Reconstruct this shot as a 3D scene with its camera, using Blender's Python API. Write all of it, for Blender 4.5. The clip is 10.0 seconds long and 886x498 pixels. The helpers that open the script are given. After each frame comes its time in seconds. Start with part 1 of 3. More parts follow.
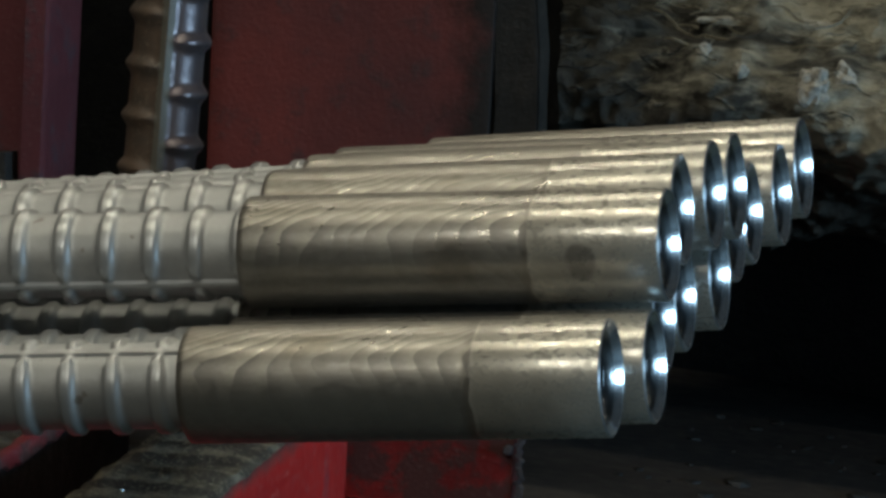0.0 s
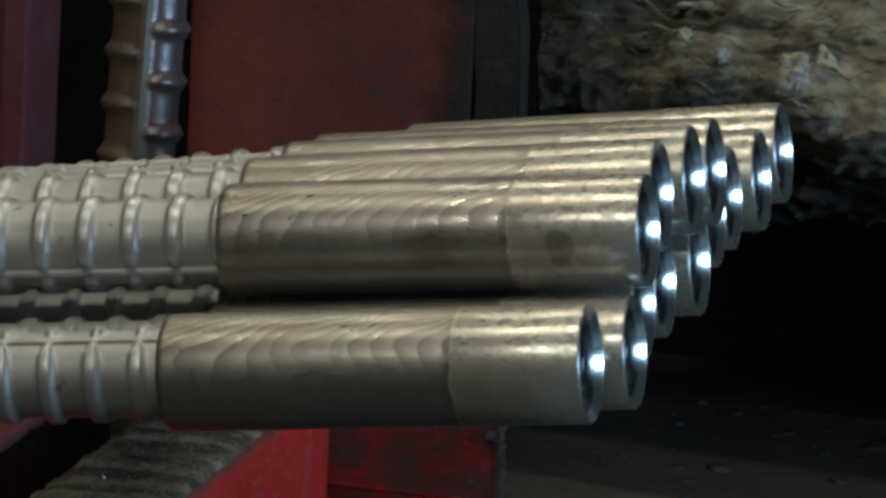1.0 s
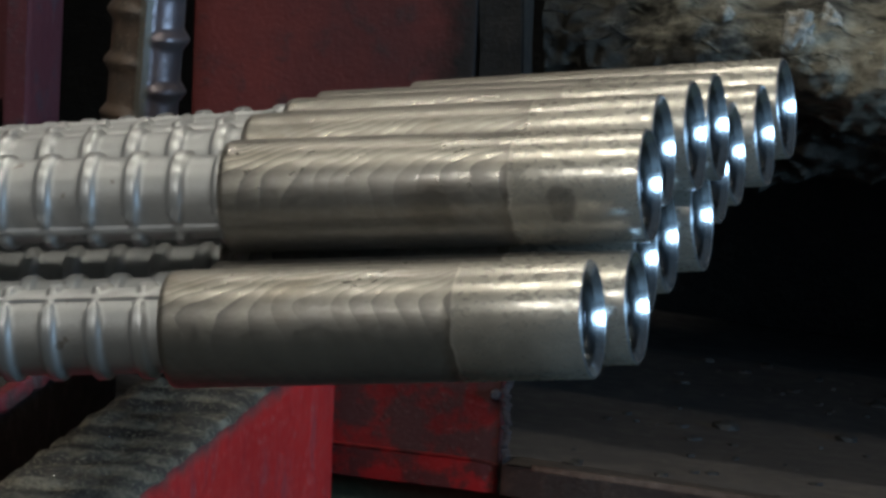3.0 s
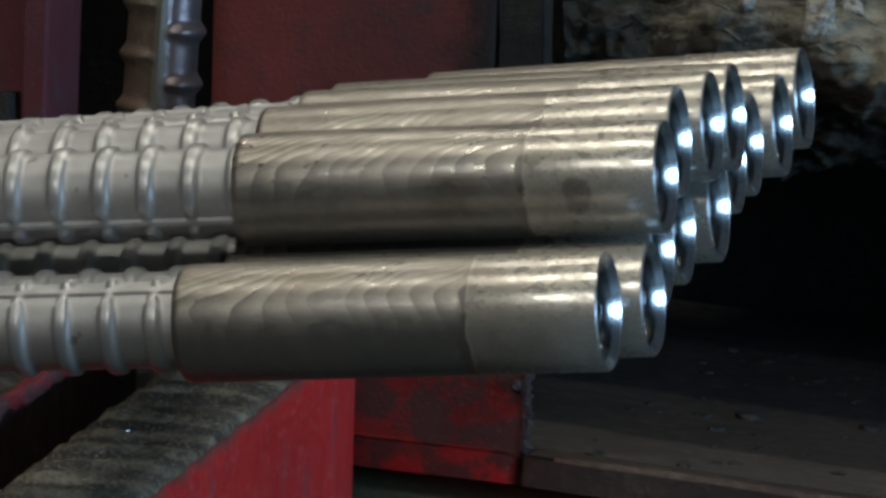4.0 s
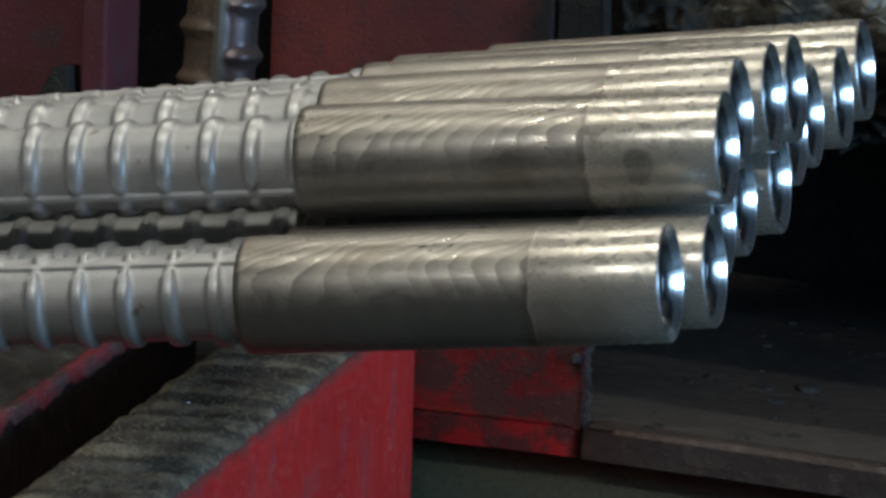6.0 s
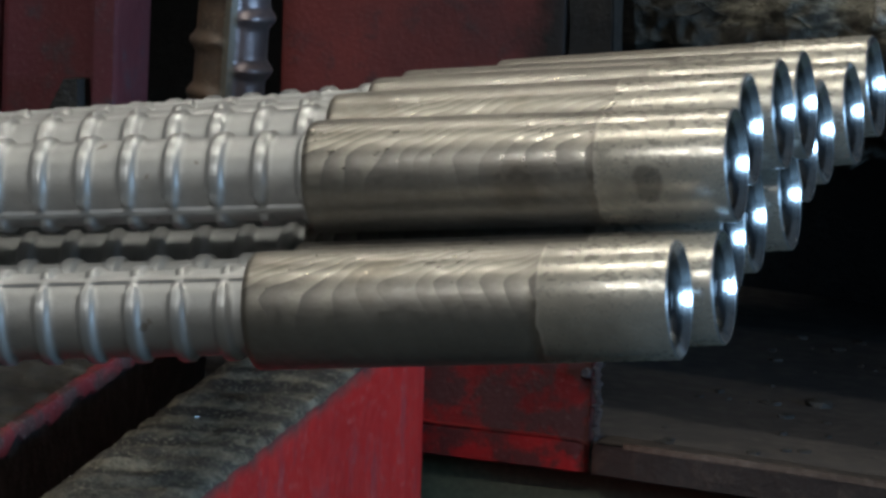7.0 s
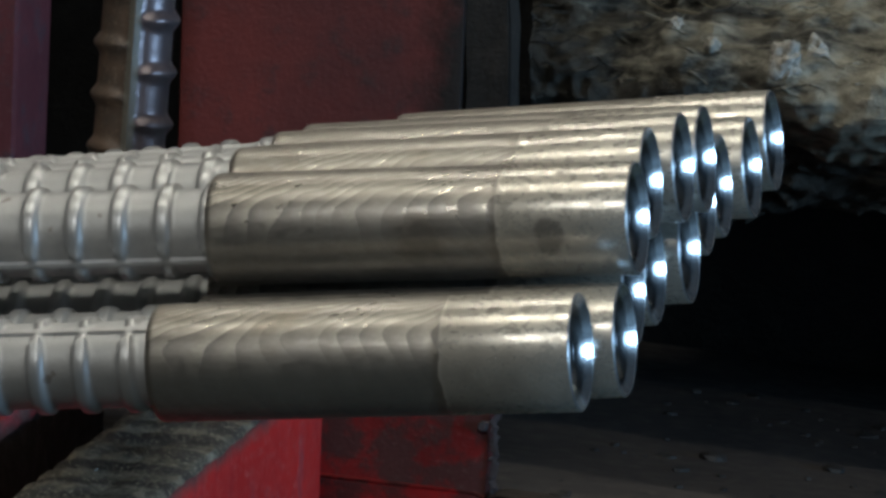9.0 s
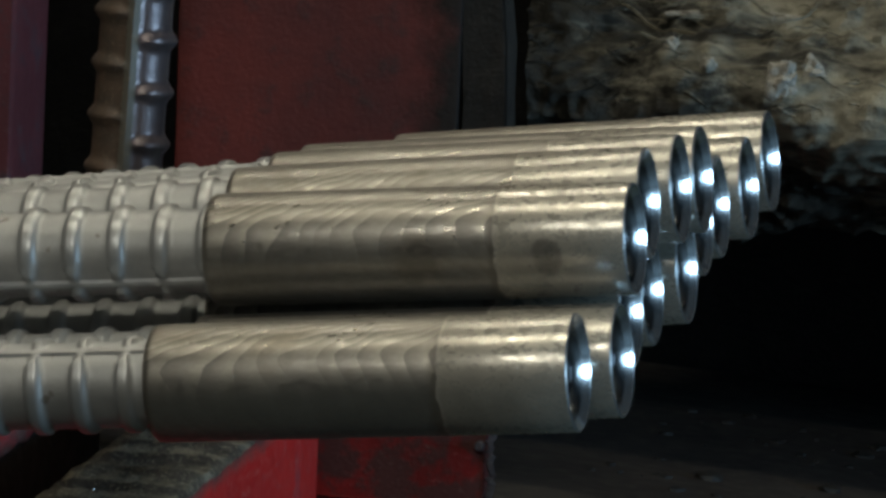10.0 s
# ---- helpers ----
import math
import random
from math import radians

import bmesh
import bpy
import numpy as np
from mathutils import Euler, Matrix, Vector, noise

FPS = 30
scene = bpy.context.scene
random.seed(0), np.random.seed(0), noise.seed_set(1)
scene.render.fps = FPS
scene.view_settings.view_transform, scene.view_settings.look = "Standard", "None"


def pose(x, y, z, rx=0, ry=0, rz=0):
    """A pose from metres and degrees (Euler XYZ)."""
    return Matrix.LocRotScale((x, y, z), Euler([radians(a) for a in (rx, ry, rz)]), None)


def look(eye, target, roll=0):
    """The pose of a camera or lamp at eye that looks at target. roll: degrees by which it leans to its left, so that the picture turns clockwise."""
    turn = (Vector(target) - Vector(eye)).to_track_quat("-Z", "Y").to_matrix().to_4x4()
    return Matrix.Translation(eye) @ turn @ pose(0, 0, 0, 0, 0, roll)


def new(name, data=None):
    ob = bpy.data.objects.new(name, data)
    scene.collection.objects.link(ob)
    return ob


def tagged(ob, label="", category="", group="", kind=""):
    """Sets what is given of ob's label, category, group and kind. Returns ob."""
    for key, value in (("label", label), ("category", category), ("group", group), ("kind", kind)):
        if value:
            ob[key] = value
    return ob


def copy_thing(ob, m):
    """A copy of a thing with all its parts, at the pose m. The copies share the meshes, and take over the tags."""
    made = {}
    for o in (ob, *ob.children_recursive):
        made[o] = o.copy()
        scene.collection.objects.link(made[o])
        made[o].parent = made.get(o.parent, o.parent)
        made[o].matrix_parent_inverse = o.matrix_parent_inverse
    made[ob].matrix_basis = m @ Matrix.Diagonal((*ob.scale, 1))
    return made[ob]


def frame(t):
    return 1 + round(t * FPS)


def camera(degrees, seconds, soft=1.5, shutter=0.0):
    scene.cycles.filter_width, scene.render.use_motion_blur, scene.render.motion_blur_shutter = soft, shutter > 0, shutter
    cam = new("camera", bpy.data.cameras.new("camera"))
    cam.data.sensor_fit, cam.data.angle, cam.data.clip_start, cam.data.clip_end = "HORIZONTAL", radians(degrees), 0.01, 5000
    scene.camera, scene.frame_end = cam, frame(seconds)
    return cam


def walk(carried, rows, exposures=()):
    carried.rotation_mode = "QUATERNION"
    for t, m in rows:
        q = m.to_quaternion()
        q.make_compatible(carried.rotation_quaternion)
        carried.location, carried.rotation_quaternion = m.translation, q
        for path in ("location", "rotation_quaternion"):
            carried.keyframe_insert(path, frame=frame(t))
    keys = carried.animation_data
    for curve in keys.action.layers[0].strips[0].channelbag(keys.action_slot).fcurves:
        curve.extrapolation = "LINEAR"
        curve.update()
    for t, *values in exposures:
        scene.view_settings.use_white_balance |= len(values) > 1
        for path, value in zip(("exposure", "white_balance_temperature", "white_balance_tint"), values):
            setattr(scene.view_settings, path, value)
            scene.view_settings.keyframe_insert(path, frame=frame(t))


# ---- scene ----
cam = camera(9.0, 10.0, soft=3.2)
PATH = [
    (0.0, (0.37621, -1.87229, 1.07903), (-0.05416, -0.03103, 0.89317), 2.793),
    (0.5, (0.37806, -1.87264, 1.07902), (-0.04924, -0.03095, 0.89043), 2.814),
    (1.0, (0.37826, -1.87063, 1.07940), (-0.04717, -0.02870, 0.88890), 2.568),
    (1.5, (0.37981, -1.87171, 1.07845), (-0.04452, -0.02992, 0.88410), 2.558),
    (2.0, (0.38157, -1.86966, 1.07693), (-0.04293, -0.02852, 0.87698), 2.493),
    (2.5, (0.38088, -1.87042, 1.07589), (-0.04428, -0.02960, 0.87433), 2.452),
    (2.7, (0.38088, -1.87042, 1.07589), (-0.04556, -0.02993, 0.87399), 2.452),
    (3.8, (0.38617, -1.85802, 1.07735), (-0.05166, -0.02061, 0.87181), 2.048),
    (4.0, (0.38617, -1.85802, 1.07735), (-0.05370, -0.02128, 0.87022), 2.048),
    (4.5, (0.38745, -1.85439, 1.07683), (-0.05616, -0.01889, 0.86672), 2.096),
    (5.0, (0.38482, -1.85824, 1.07628), (-0.06227, -0.02369, 0.86520), 2.000),
    (5.5, (0.38347, -1.85969, 1.07538), (-0.06791, -0.02656, 0.86113), 1.868),
    (5.7, (0.38347, -1.85969, 1.07538), (-0.07007, -0.02721, 0.86011), 1.868),
    (6.8, (0.38442, -1.85503, 1.07778), (-0.07835, -0.02495, 0.86181), 2.088),
    (7.0, (0.38442, -1.85503, 1.07778), (-0.07725, -0.02431, 0.86489), 2.088),
    (7.5, (0.38499, -1.85637, 1.07907), (-0.05510, -0.01970, 0.87176), 2.153),
    (8.0, (0.38482, -1.85977, 1.07764), (-0.04441, -0.01985, 0.87647), 2.128),
    (8.5, (0.38244, -1.86270, 1.07718), (-0.04330, -0.02147, 0.88071), 2.139),
    (9.0, (0.38097, -1.86765, 1.07738), (-0.04388, -0.02578, 0.88498), 2.244),
    (9.5, (0.37945, -1.86909, 1.07624), (-0.04346, -0.02643, 0.88720), 2.229),
    (10.0, (0.37953, -1.86874, 1.07822), (-0.04340, -0.02579, 0.89201), 2.285),
]
walk(cam, [(t, look(eye, target, roll)) for t, eye, target, roll in PATH],
     exposures=[(0.0, -0.24, 6700, 5), (1.5, -0.20, 6650, 6), (1.8, -0.03, 6250, 9), (4.0, -0.08, 6250, 10), (4.5, 0.0, 6200, 10), (5.5, 0.07, 6150, 10), (7.0, 0.08, 6150, 10), (7.5, 0.05, 6150, 10), (8.5, 0.05, 6150, 10), (9.0, 0.0, 6200, 10), (9.6, -0.13, 6400, 9), (10.0, -0.33, 6700, 6)])

# ---- world and lamps ----
world = bpy.data.worlds.new("world")
scene.world = world
world.use_nodes = True
wn = world.node_tree
sky = wn.nodes.new("ShaderNodeTexSky")
sky.sky_type, sky.sun_disc = "NISHITA", False
sky.sun_elevation, sky.sun_rotation = radians(35), radians(80)
wn.links.new(sky.outputs["Color"], wn.nodes["Background"].inputs["Color"])
wn.nodes["Background"].inputs["Strength"].default_value = 0.1


def area_lamp(name, m, sx, sy, power, colour):
    data = bpy.data.lights.new(name, "AREA")
    data.shape, data.size, data.size_y = "RECTANGLE", sx, sy
    data.energy, data.color = power, colour
    ob = new(name, data)
    ob.matrix_world = m
    return ob


# daylight through the doorway in the east wall, and the tube lamps under the ceiling
area_lamp("daylight", look((3.95, -0.45, 1.2), (0, 0, 0.88)), 1.2, 0.8, 110, (0.42, 0.71, 1.0))
TUBES = ((-3.2, 55, (1.0, 0.955, 0.86)), (-0.45, 25, (1.0, 0.925, 0.76)), (1.3, 25, (1.0, 0.925, 0.76)))
for lamp_y, power, tone in TUBES:
    area_lamp("tube_light", look((-0.1, lamp_y, 3.05), (-0.1, lamp_y * 0.9, 0.85)), 2.4, 0.10, power, tone)


# ---- materials ----
class Nodes:
    """Short hand for one node material."""

    def __init__(self, name):
        self.mat = bpy.data.materials.new(name)
        self.mat.use_nodes = True
        self.tree = self.mat.node_tree
        self.bsdf = self.tree.nodes["Principled BSDF"]
        self.coord = self.tree.nodes.new("ShaderNodeTexCoord")
        self.info = self.tree.nodes.new("ShaderNodeObjectInfo")

    def link(self, a, b):
        self.tree.links.new(a, b)

    def space(self, scale=(1, 1, 1), shift=0.0):
        m = self.tree.nodes.new("ShaderNodeMapping")
        m.inputs["Scale"].default_value = scale
        self.link(self.coord.outputs["Object"], m.inputs["Vector"])
        if shift:
            k = self.tree.nodes.new("ShaderNodeMath")
            k.operation = "MULTIPLY"
            k.inputs[1].default_value = shift
            self.link(self.info.outputs["Random"], k.inputs[0])
            self.link(k.outputs[0], m.inputs["Location"])
        return m.outputs[0]

    def noise(self, scale, detail=4, rough=0.55, vec=None, distort=0.0):
        n = self.tree.nodes.new("ShaderNodeTexNoise")
        n.inputs["Scale"].default_value, n.inputs["Detail"].default_value = scale, detail
        n.inputs["Roughness"].default_value, n.inputs["Distortion"].default_value = rough, distort
        self.link(vec or self.space(), n.inputs["Vector"])
        return n.outputs["Fac"]

    def wave(self, scale, distortion, detail, vec, dscale=1.0, kind="BANDS", profile="SIN", way="X"):
        n = self.tree.nodes.new("ShaderNodeTexWave")
        n.wave_type, n.wave_profile, n.bands_direction = kind, profile, way
        for key, v in (("Scale", scale), ("Distortion", distortion), ("Detail", detail), ("Detail Scale", dscale)):
            n.inputs[key].default_value = v
        self.link(vec, n.inputs["Vector"])
        return n.outputs["Fac"]

    def ramp(self, fac, *stops):
        n = self.tree.nodes.new("ShaderNodeValToRGB")
        els = n.color_ramp.elements
        while len(els) < len(stops):
            els.new(0.5)
        for el, (at, c) in zip(els, stops):
            el.position = at
            el.color = (*c, 1) if isinstance(c, tuple) else (c, c, c, 1)
        self.link(fac, n.inputs[0])
        return n.outputs[0]

    def mix(self, fac, a, b, kind="MIX"):
        n = self.tree.nodes.new("ShaderNodeMix")
        n.data_type, n.blend_type = "RGBA", kind
        for key, v in ((0, fac), (6, a), (7, b)):
            if isinstance(v, (float, int)):
                n.inputs[key].default_value = v if key == 0 else (v, v, v, 1)
            elif isinstance(v, tuple):
                n.inputs[key].default_value = (*v, 1)
            else:
                self.link(v, n.inputs[key])
        return n.outputs[2]

    def math(self, op, a, b=0.0):
        n = self.tree.nodes.new("ShaderNodeMath")
        n.operation = op
        for key, v in ((0, a), (1, b)):
            if isinstance(v, (float, int)):
                n.inputs[key].default_value = v
            else:
                self.link(v, n.inputs[key])
        return n.outputs[0]

    def axis(self, vec, which):
        n = self.tree.nodes.new("ShaderNodeSeparateXYZ")
        self.link(vec, n.inputs[0])
        return n.outputs[which]

    def bump(self, height, distance, strength=1.0):
        n = self.tree.nodes.new("ShaderNodeBump")
        n.inputs["Distance"].default_value, n.inputs["Strength"].default_value = distance, strength
        self.link(height, n.inputs["Height"])
        self.link(n.outputs[0], self.bsdf.inputs["Normal"])

    def done(self, colour=None, rough=None, metal=None, spec=None):
        for key, v in (("Base Color", colour), ("Roughness", rough), ("Metallic", metal), ("Specular IOR Level", spec)):
            if v is None:
                continue
            if isinstance(v, (float, int)):
                self.bsdf.inputs[key].default_value = v
            elif isinstance(v, tuple):
                self.bsdf.inputs[key].default_value = (*v, 1)
            else:
                self.link(v, self.bsdf.inputs[key])
        return self.mat


BAR_CORE = 0.0150


def sleeve_steel(name="sleeve_steel", stain=None):
    n = Nodes(name)
    base = n.space(shift=3.0)
    pos = n.coord.outputs["Object"]
    x, y, z = n.axis(pos, 0), n.axis(pos, 1), n.axis(pos, 2)
    # nested flow arcs left by the upsetting: long upper branches, rounded tips towards the bar, short lower branches
    wander = n.math("MULTIPLY", n.math("SUBTRACT", n.noise(30, 2, 0.5, base), 0.5), 0.012)
    across = n.math("ADD", wander, n.math("ADD", n.math("MULTIPLY", y, 0.37), n.math("MULTIPLY", z, 0.93)))
    upper, lower = n.math("MAXIMUM", across, 0.0), n.math("MINIMUM", across, 0.0)
    bow = n.math("ADD", n.math("MULTIPLY", n.math("MULTIPLY", upper, upper), -190.0), n.math("MULTIPLY", n.math("MULTIPLY", lower, lower), -28.0))
    drift = n.math("MULTIPLY", n.math("SUBTRACT", n.noise(17, 2, 0.5, base), 0.5), 0.050)
    along = n.math("ADD", n.math("ADD", n.math("ADD", x, bow), drift), n.math("MULTIPLY", n.info.outputs["Random"], 0.05))
    join = n.tree.nodes.new("ShaderNodeCombineXYZ")
    n.link(along, join.inputs[0])
    figure = n.wave(34, 0.0, 0, join.outputs[0], 1.0, "BANDS", "SAW")
    mask = n.ramp(n.noise(26, 3, 0.5, base), (0.38, 0.20), (0.57, 1.0))
    mask = n.math("MULTIPLY", mask, n.ramp(n.math("MULTIPLY", n.math("ADD", across, 0.012), 40.0), (0.05, 0.15), (0.45, 1.0)))
    figure = n.mix(mask, 0.4, figure)
    grain = n.noise(420, 3, 0.6, n.space((0.08, 1, 1), 3.0))
    fine = n.noise(900, 3, 0.6, n.space((0.3, 1, 1), 3.0))
    cloud = n.noise(55, 5, 0.62, base)
    speck = n.noise(380, 4, 0.7, n.space((0.6, 1, 1), 3.0))
    blot = n.noise(30, 3, 0.55, n.space((0.8, 1, 1), 5.0), 0.3)
    pit = n.noise(620, 2, 0.5, n.space((0.6, 1, 1), 4.0))
    old = n.mix(figure, (0.178, 0.169, 0.162), (0.455, 0.433, 0.38))
    old = n.mix(n.ramp(cloud, (0.50, 0.0), (0.78, 0.4)), old, (0.245, 0.243, 0.24))
    old = n.mix(n.ramp(blot, (0.30, 0.55), (0.42, 0.0)), old, (0.20, 0.173, 0.14))
    fresh = n.mix(n.ramp(cloud, (0.35, 0.0), (0.65, 1.0)), (0.36, 0.346, 0.31), (0.53, 0.51, 0.455))
    fresh = n.mix(n.ramp(blot, (0.60, 0.0), (0.64, 0.5)), fresh, (0.27, 0.26, 0.235))
    fresh = n.mix(n.ramp(pit, (0.70, 0.0), (0.75, 0.5)), fresh, (0.16, 0.14, 0.11))
    if stain:  # one oily blotch
        fx, fy, fz = (n.math("SUBTRACT", v, o) for v, o in zip((x, y, z), stain))
        far = n.math("SQRT", n.math("ADD", n.math("MULTIPLY", fx, fx), n.math("MULTIPLY", n.math("ADD", n.math("MULTIPLY", fy, fy), n.math("MULTIPLY", fz, fz)), 0.6)))
        far = n.math("ADD", far, n.math("MULTIPLY", n.math("SUBTRACT", n.noise(150, 3, 0.5, base), 0.5), 0.006))
        fresh = n.mix(n.ramp(n.math("MULTIPLY", far, 100.0), (0.45, 0.7), (0.62, 0.0)), fresh, (0.15, 0.142, 0.13))
    wob = n.math("ADD", x, n.math("MULTIPLY", n.math("SUBTRACT", n.noise(60, 3, 0.5, base), 0.5), 0.006))
    edge = n.math("ADD", n.math("MULTIPLY", wob, 60.0), 3.25)
    step = n.ramp(edge, (0.485, 0.0), (0.515, 1.0))
    burr = n.ramp(edge, (0.47, 0.0), (0.50, 1.0), (0.53, 1.0), (0.58, 0.0))
    soft = n.mix(n.ramp(speck, (0.3, 0.0), (0.7, 1.0)), 0.88, 1.12)
    height = n.math("ADD", n.math("MULTIPLY", figure, 0.45), n.math("ADD", n.math("MULTIPLY", fine, 0.2), n.math("ADD", n.math("MULTIPLY", cloud, 0.4), n.math("MULTIPLY", speck, 0.35))))
    height = n.math("ADD", n.math("ADD", height, n.math("MULTIPLY", grain, 0.08)), n.math("MULTIPLY", step, 0.3))
    n.bump(height, 0.0003, 0.55)
    colour = n.mix(1.0, n.mix(step, old, fresh), soft, "MULTIPLY")
    colour = n.mix(n.math("MULTIPLY", burr, 0.5), colour, (0.66, 0.64, 0.6))
    # rubbed spots shine in the satin skin
    rubbed = n.ramp(n.math("ADD", n.math("MULTIPLY", speck, 0.7), n.math("MULTIPLY", cloud, 0.3)), (0.46, 0.0), (0.60, 1.0))
    shine = n.mix(n.math("MULTIPLY", rubbed, n.math("ADD", 0.35, n.math("MULTIPLY", figure, 0.65))), n.ramp(speck, (0.34, 0.45), (0.66, 0.52)), 0.2)
    return n.done(colour, n.mix(step, shine, n.mix(rubbed, 0.36, 0.19)), n.mix(step, 0.86, 0.58))


def bright_steel(name="machined_steel", tone=1.0, rough=0.16, metal=1.0):
    n = Nodes(name)
    fine = n.noise(700, 2, 0.5)
    n.bump(fine, 0.00006, 0.4)
    return n.done(n.ramp(fine, (0.3, (0.50 * tone, 0.53 * tone, 0.57 * tone)), (0.7, (0.62 * tone, 0.65 * tone, 0.69 * tone))), rough, metal)


def bar_steel():
    n = Nodes("rolled_bar_scale")
    v = n.space(shift=2.0)
    pos = n.coord.outputs["Object"]
    y, z = n.axis(pos, 1), n.axis(pos, 2)
    radius = n.math("SQRT", n.math("ADD", n.math("MULTIPLY", y, y), n.math("MULTIPLY", z, z)))
    big, small = n.noise(60, 5, 0.6, v), n.noise(700, 3, 0.6, v)
    spot = n.noise(130, 2, 0.5, v)
    worn_rib = n.ramp(n.math("ADD", n.math("MULTIPLY", n.math("SUBTRACT", radius, BAR_CORE), 400.0), n.math("MULTIPLY", n.math("SUBTRACT", big, 0.5), 0.5)), (0.16, 0.0), (0.45, 1.0))
    c = n.mix(n.ramp(big, (0.35, 0.0), (0.68, 1.0)), (0.325, 0.338, 0.348), (0.435, 0.447, 0.455))
    c = n.mix(n.ramp(spot, (0.70, 0.0), (0.76, 0.7)), c, (0.17, 0.15, 0.125))
    c = n.mix(n.math("MULTIPLY", worn_rib, 0.5), c, (0.45, 0.465, 0.475))
    n.bump(n.math("ADD", small, n.math("MULTIPLY", big, 2.0)), 0.00014, 0.6)
    n.bsdf.inputs["Coat Weight"].default_value = 0.22
    n.bsdf.inputs["Coat Roughness"].default_value = 0.24
    return n.done(c, n.mix(worn_rib, n.ramp(big, (0.3, 0.46), (0.7, 0.58)), 0.38), n.mix(worn_rib, 0.5, 0.6))


def rusty_bar():
    n = Nodes("rusty_worn_bar")
    x = n.axis(n.coord.outputs["Object"], 0)
    big, small = n.noise(70, 5, 0.6), n.noise(500, 3, 0.6)
    rust = n.mix(n.ramp(big, (0.35, 0.0), (0.7, 1.0)), (0.055, 0.045, 0.039), (0.12, 0.078, 0.055))
    clean = n.mix(n.ramp(big, (0.3, 0.0), (0.7, 1.0)), (0.085, 0.068, 0.076), (0.15, 0.125, 0.135))
    spread = n.math("ADD", x, n.math("MULTIPLY", n.math("SUBTRACT", small, 0.5), 0.003))
    side = n.math("GREATER_THAN", spread, 0.0026)
    rust = n.mix(n.math("GREATER_THAN", spread, -0.0026), rust, (0.115, 0.112, 0.10))
    rust = n.mix(n.ramp(small, (0.55, 0.0), (0.7, 0.5)), rust, (0.20, 0.16, 0.12))
    n.bump(n.math("ADD", small, n.math("MULTIPLY", big, 2.0)), 0.0002, 0.7)
    return n.done(n.mix(side, rust, clean), n.mix(side, 0.6, 0.32), n.mix(side, 0.2, 0.55))


def red_paint(name, a, b, worn=0.5, wear=(0.10, 0.085, 0.08), rough=0.5, chips=0.1):
    n = Nodes(name)
    big, mid, small = n.noise(9, 5, 0.6), n.noise(45, 6, 0.65), n.noise(420, 3, 0.6)
    c = n.mix(n.ramp(big, (0.35, 0.0), (0.65, 1.0)), a, b)
    c = n.mix(n.ramp(mid, (worn, 0.0), (worn + 0.1, 0.85)), c, wear)
    c = n.mix(n.ramp(small, (0.58, 0.0), (0.70, chips)), c, (0.34, 0.27, 0.27))
    n.bump(n.math("ADD", small, n.math("MULTIPLY", mid, 2.5)), 0.0004, 0.7)
    return n.done(c, n.ramp(mid, (0.3, rough - 0.1), (0.7, rough + 0.15)), 0.0, 0.28)


def door_paint():
    """Dull red paint, brighter in places, with black grime eaten in along the free edge."""
    n = Nodes("dull_door_paint")
    big, mid, small = n.noise(11, 5, 0.6), n.noise(60, 6, 0.65), n.noise(420, 3, 0.6)
    c = n.mix(n.ramp(big, (0.38, 0.0), (0.64, 1.0)), (0.088, 0.027, 0.028), (0.155, 0.034, 0.031))
    c = n.mix(n.ramp(mid, (0.55, 0.0), (0.68, 0.7)), c, (0.055, 0.034, 0.036))
    reach = n.math("ADD", n.axis(n.coord.outputs["Object"], 0), n.math("MULTIPLY", n.math("SUBTRACT", n.noise(32, 5, 0.65), 0.5), 0.05))
    c = n.mix(n.ramp(n.math("MULTIPLY", n.math("ADD", reach, 0.26), 20.0), (0.05, 0.0), (0.42, 0.97)), c, (0.012, 0.011, 0.0105))
    n.bump(n.math("ADD", small, n.math("MULTIPLY", mid, 2.5)), 0.0004, 0.7)
    return n.done(c, n.ramp(mid, (0.3, 0.5), (0.7, 0.75)), 0.0, 0.28)


def arm_paint():
    """Bright red paint with pale chips, rubbed down to grey along the sloping upper edge."""
    n = Nodes("bright_red_arm_paint")
    pos = n.coord.outputs["Object"]
    big, mid, small = n.noise(9, 5, 0.6), n.noise(60, 6, 0.65, n.space((1, 1, 0.4))), n.noise(560, 4, 0.65, n.space((1, 1, 0.45)))
    c = n.mix(n.ramp(big, (0.35, 0.0), (0.65, 1.0)), (0.37, 0.013, 0.014), (0.49, 0.022, 0.020))
    c = n.mix(n.ramp(mid, (0.54, 0.0), (0.68, 0.6)), c, (0.19, 0.04, 0.05))
    c = n.mix(n.ramp(small, (0.56, 0.0), (0.68, 0.5)), c, (0.52, 0.22, 0.20))
    below = n.math("SUBTRACT", n.math("ADD", n.math("MULTIPLY", n.axis(pos, 1), 0.09), 0.674), n.axis(pos, 2))
    below = n.math("ADD", below, n.math("MULTIPLY", n.math("SUBTRACT", n.noise(70, 5, 0.65), 0.5), 0.018))
    c = n.mix(n.ramp(n.math("MULTIPLY", below, 50.0), (0.05, 0.85), (0.45, 0.0)), c, (0.12, 0.06, 0.052))
    n.bump(n.math("ADD", small, n.math("MULTIPLY", mid, 2.5)), 0.0004, 0.7)
    return n.done(c, n.ramp(mid, (0.3, 0.42), (0.7, 0.65)), 0.0, 0.3)


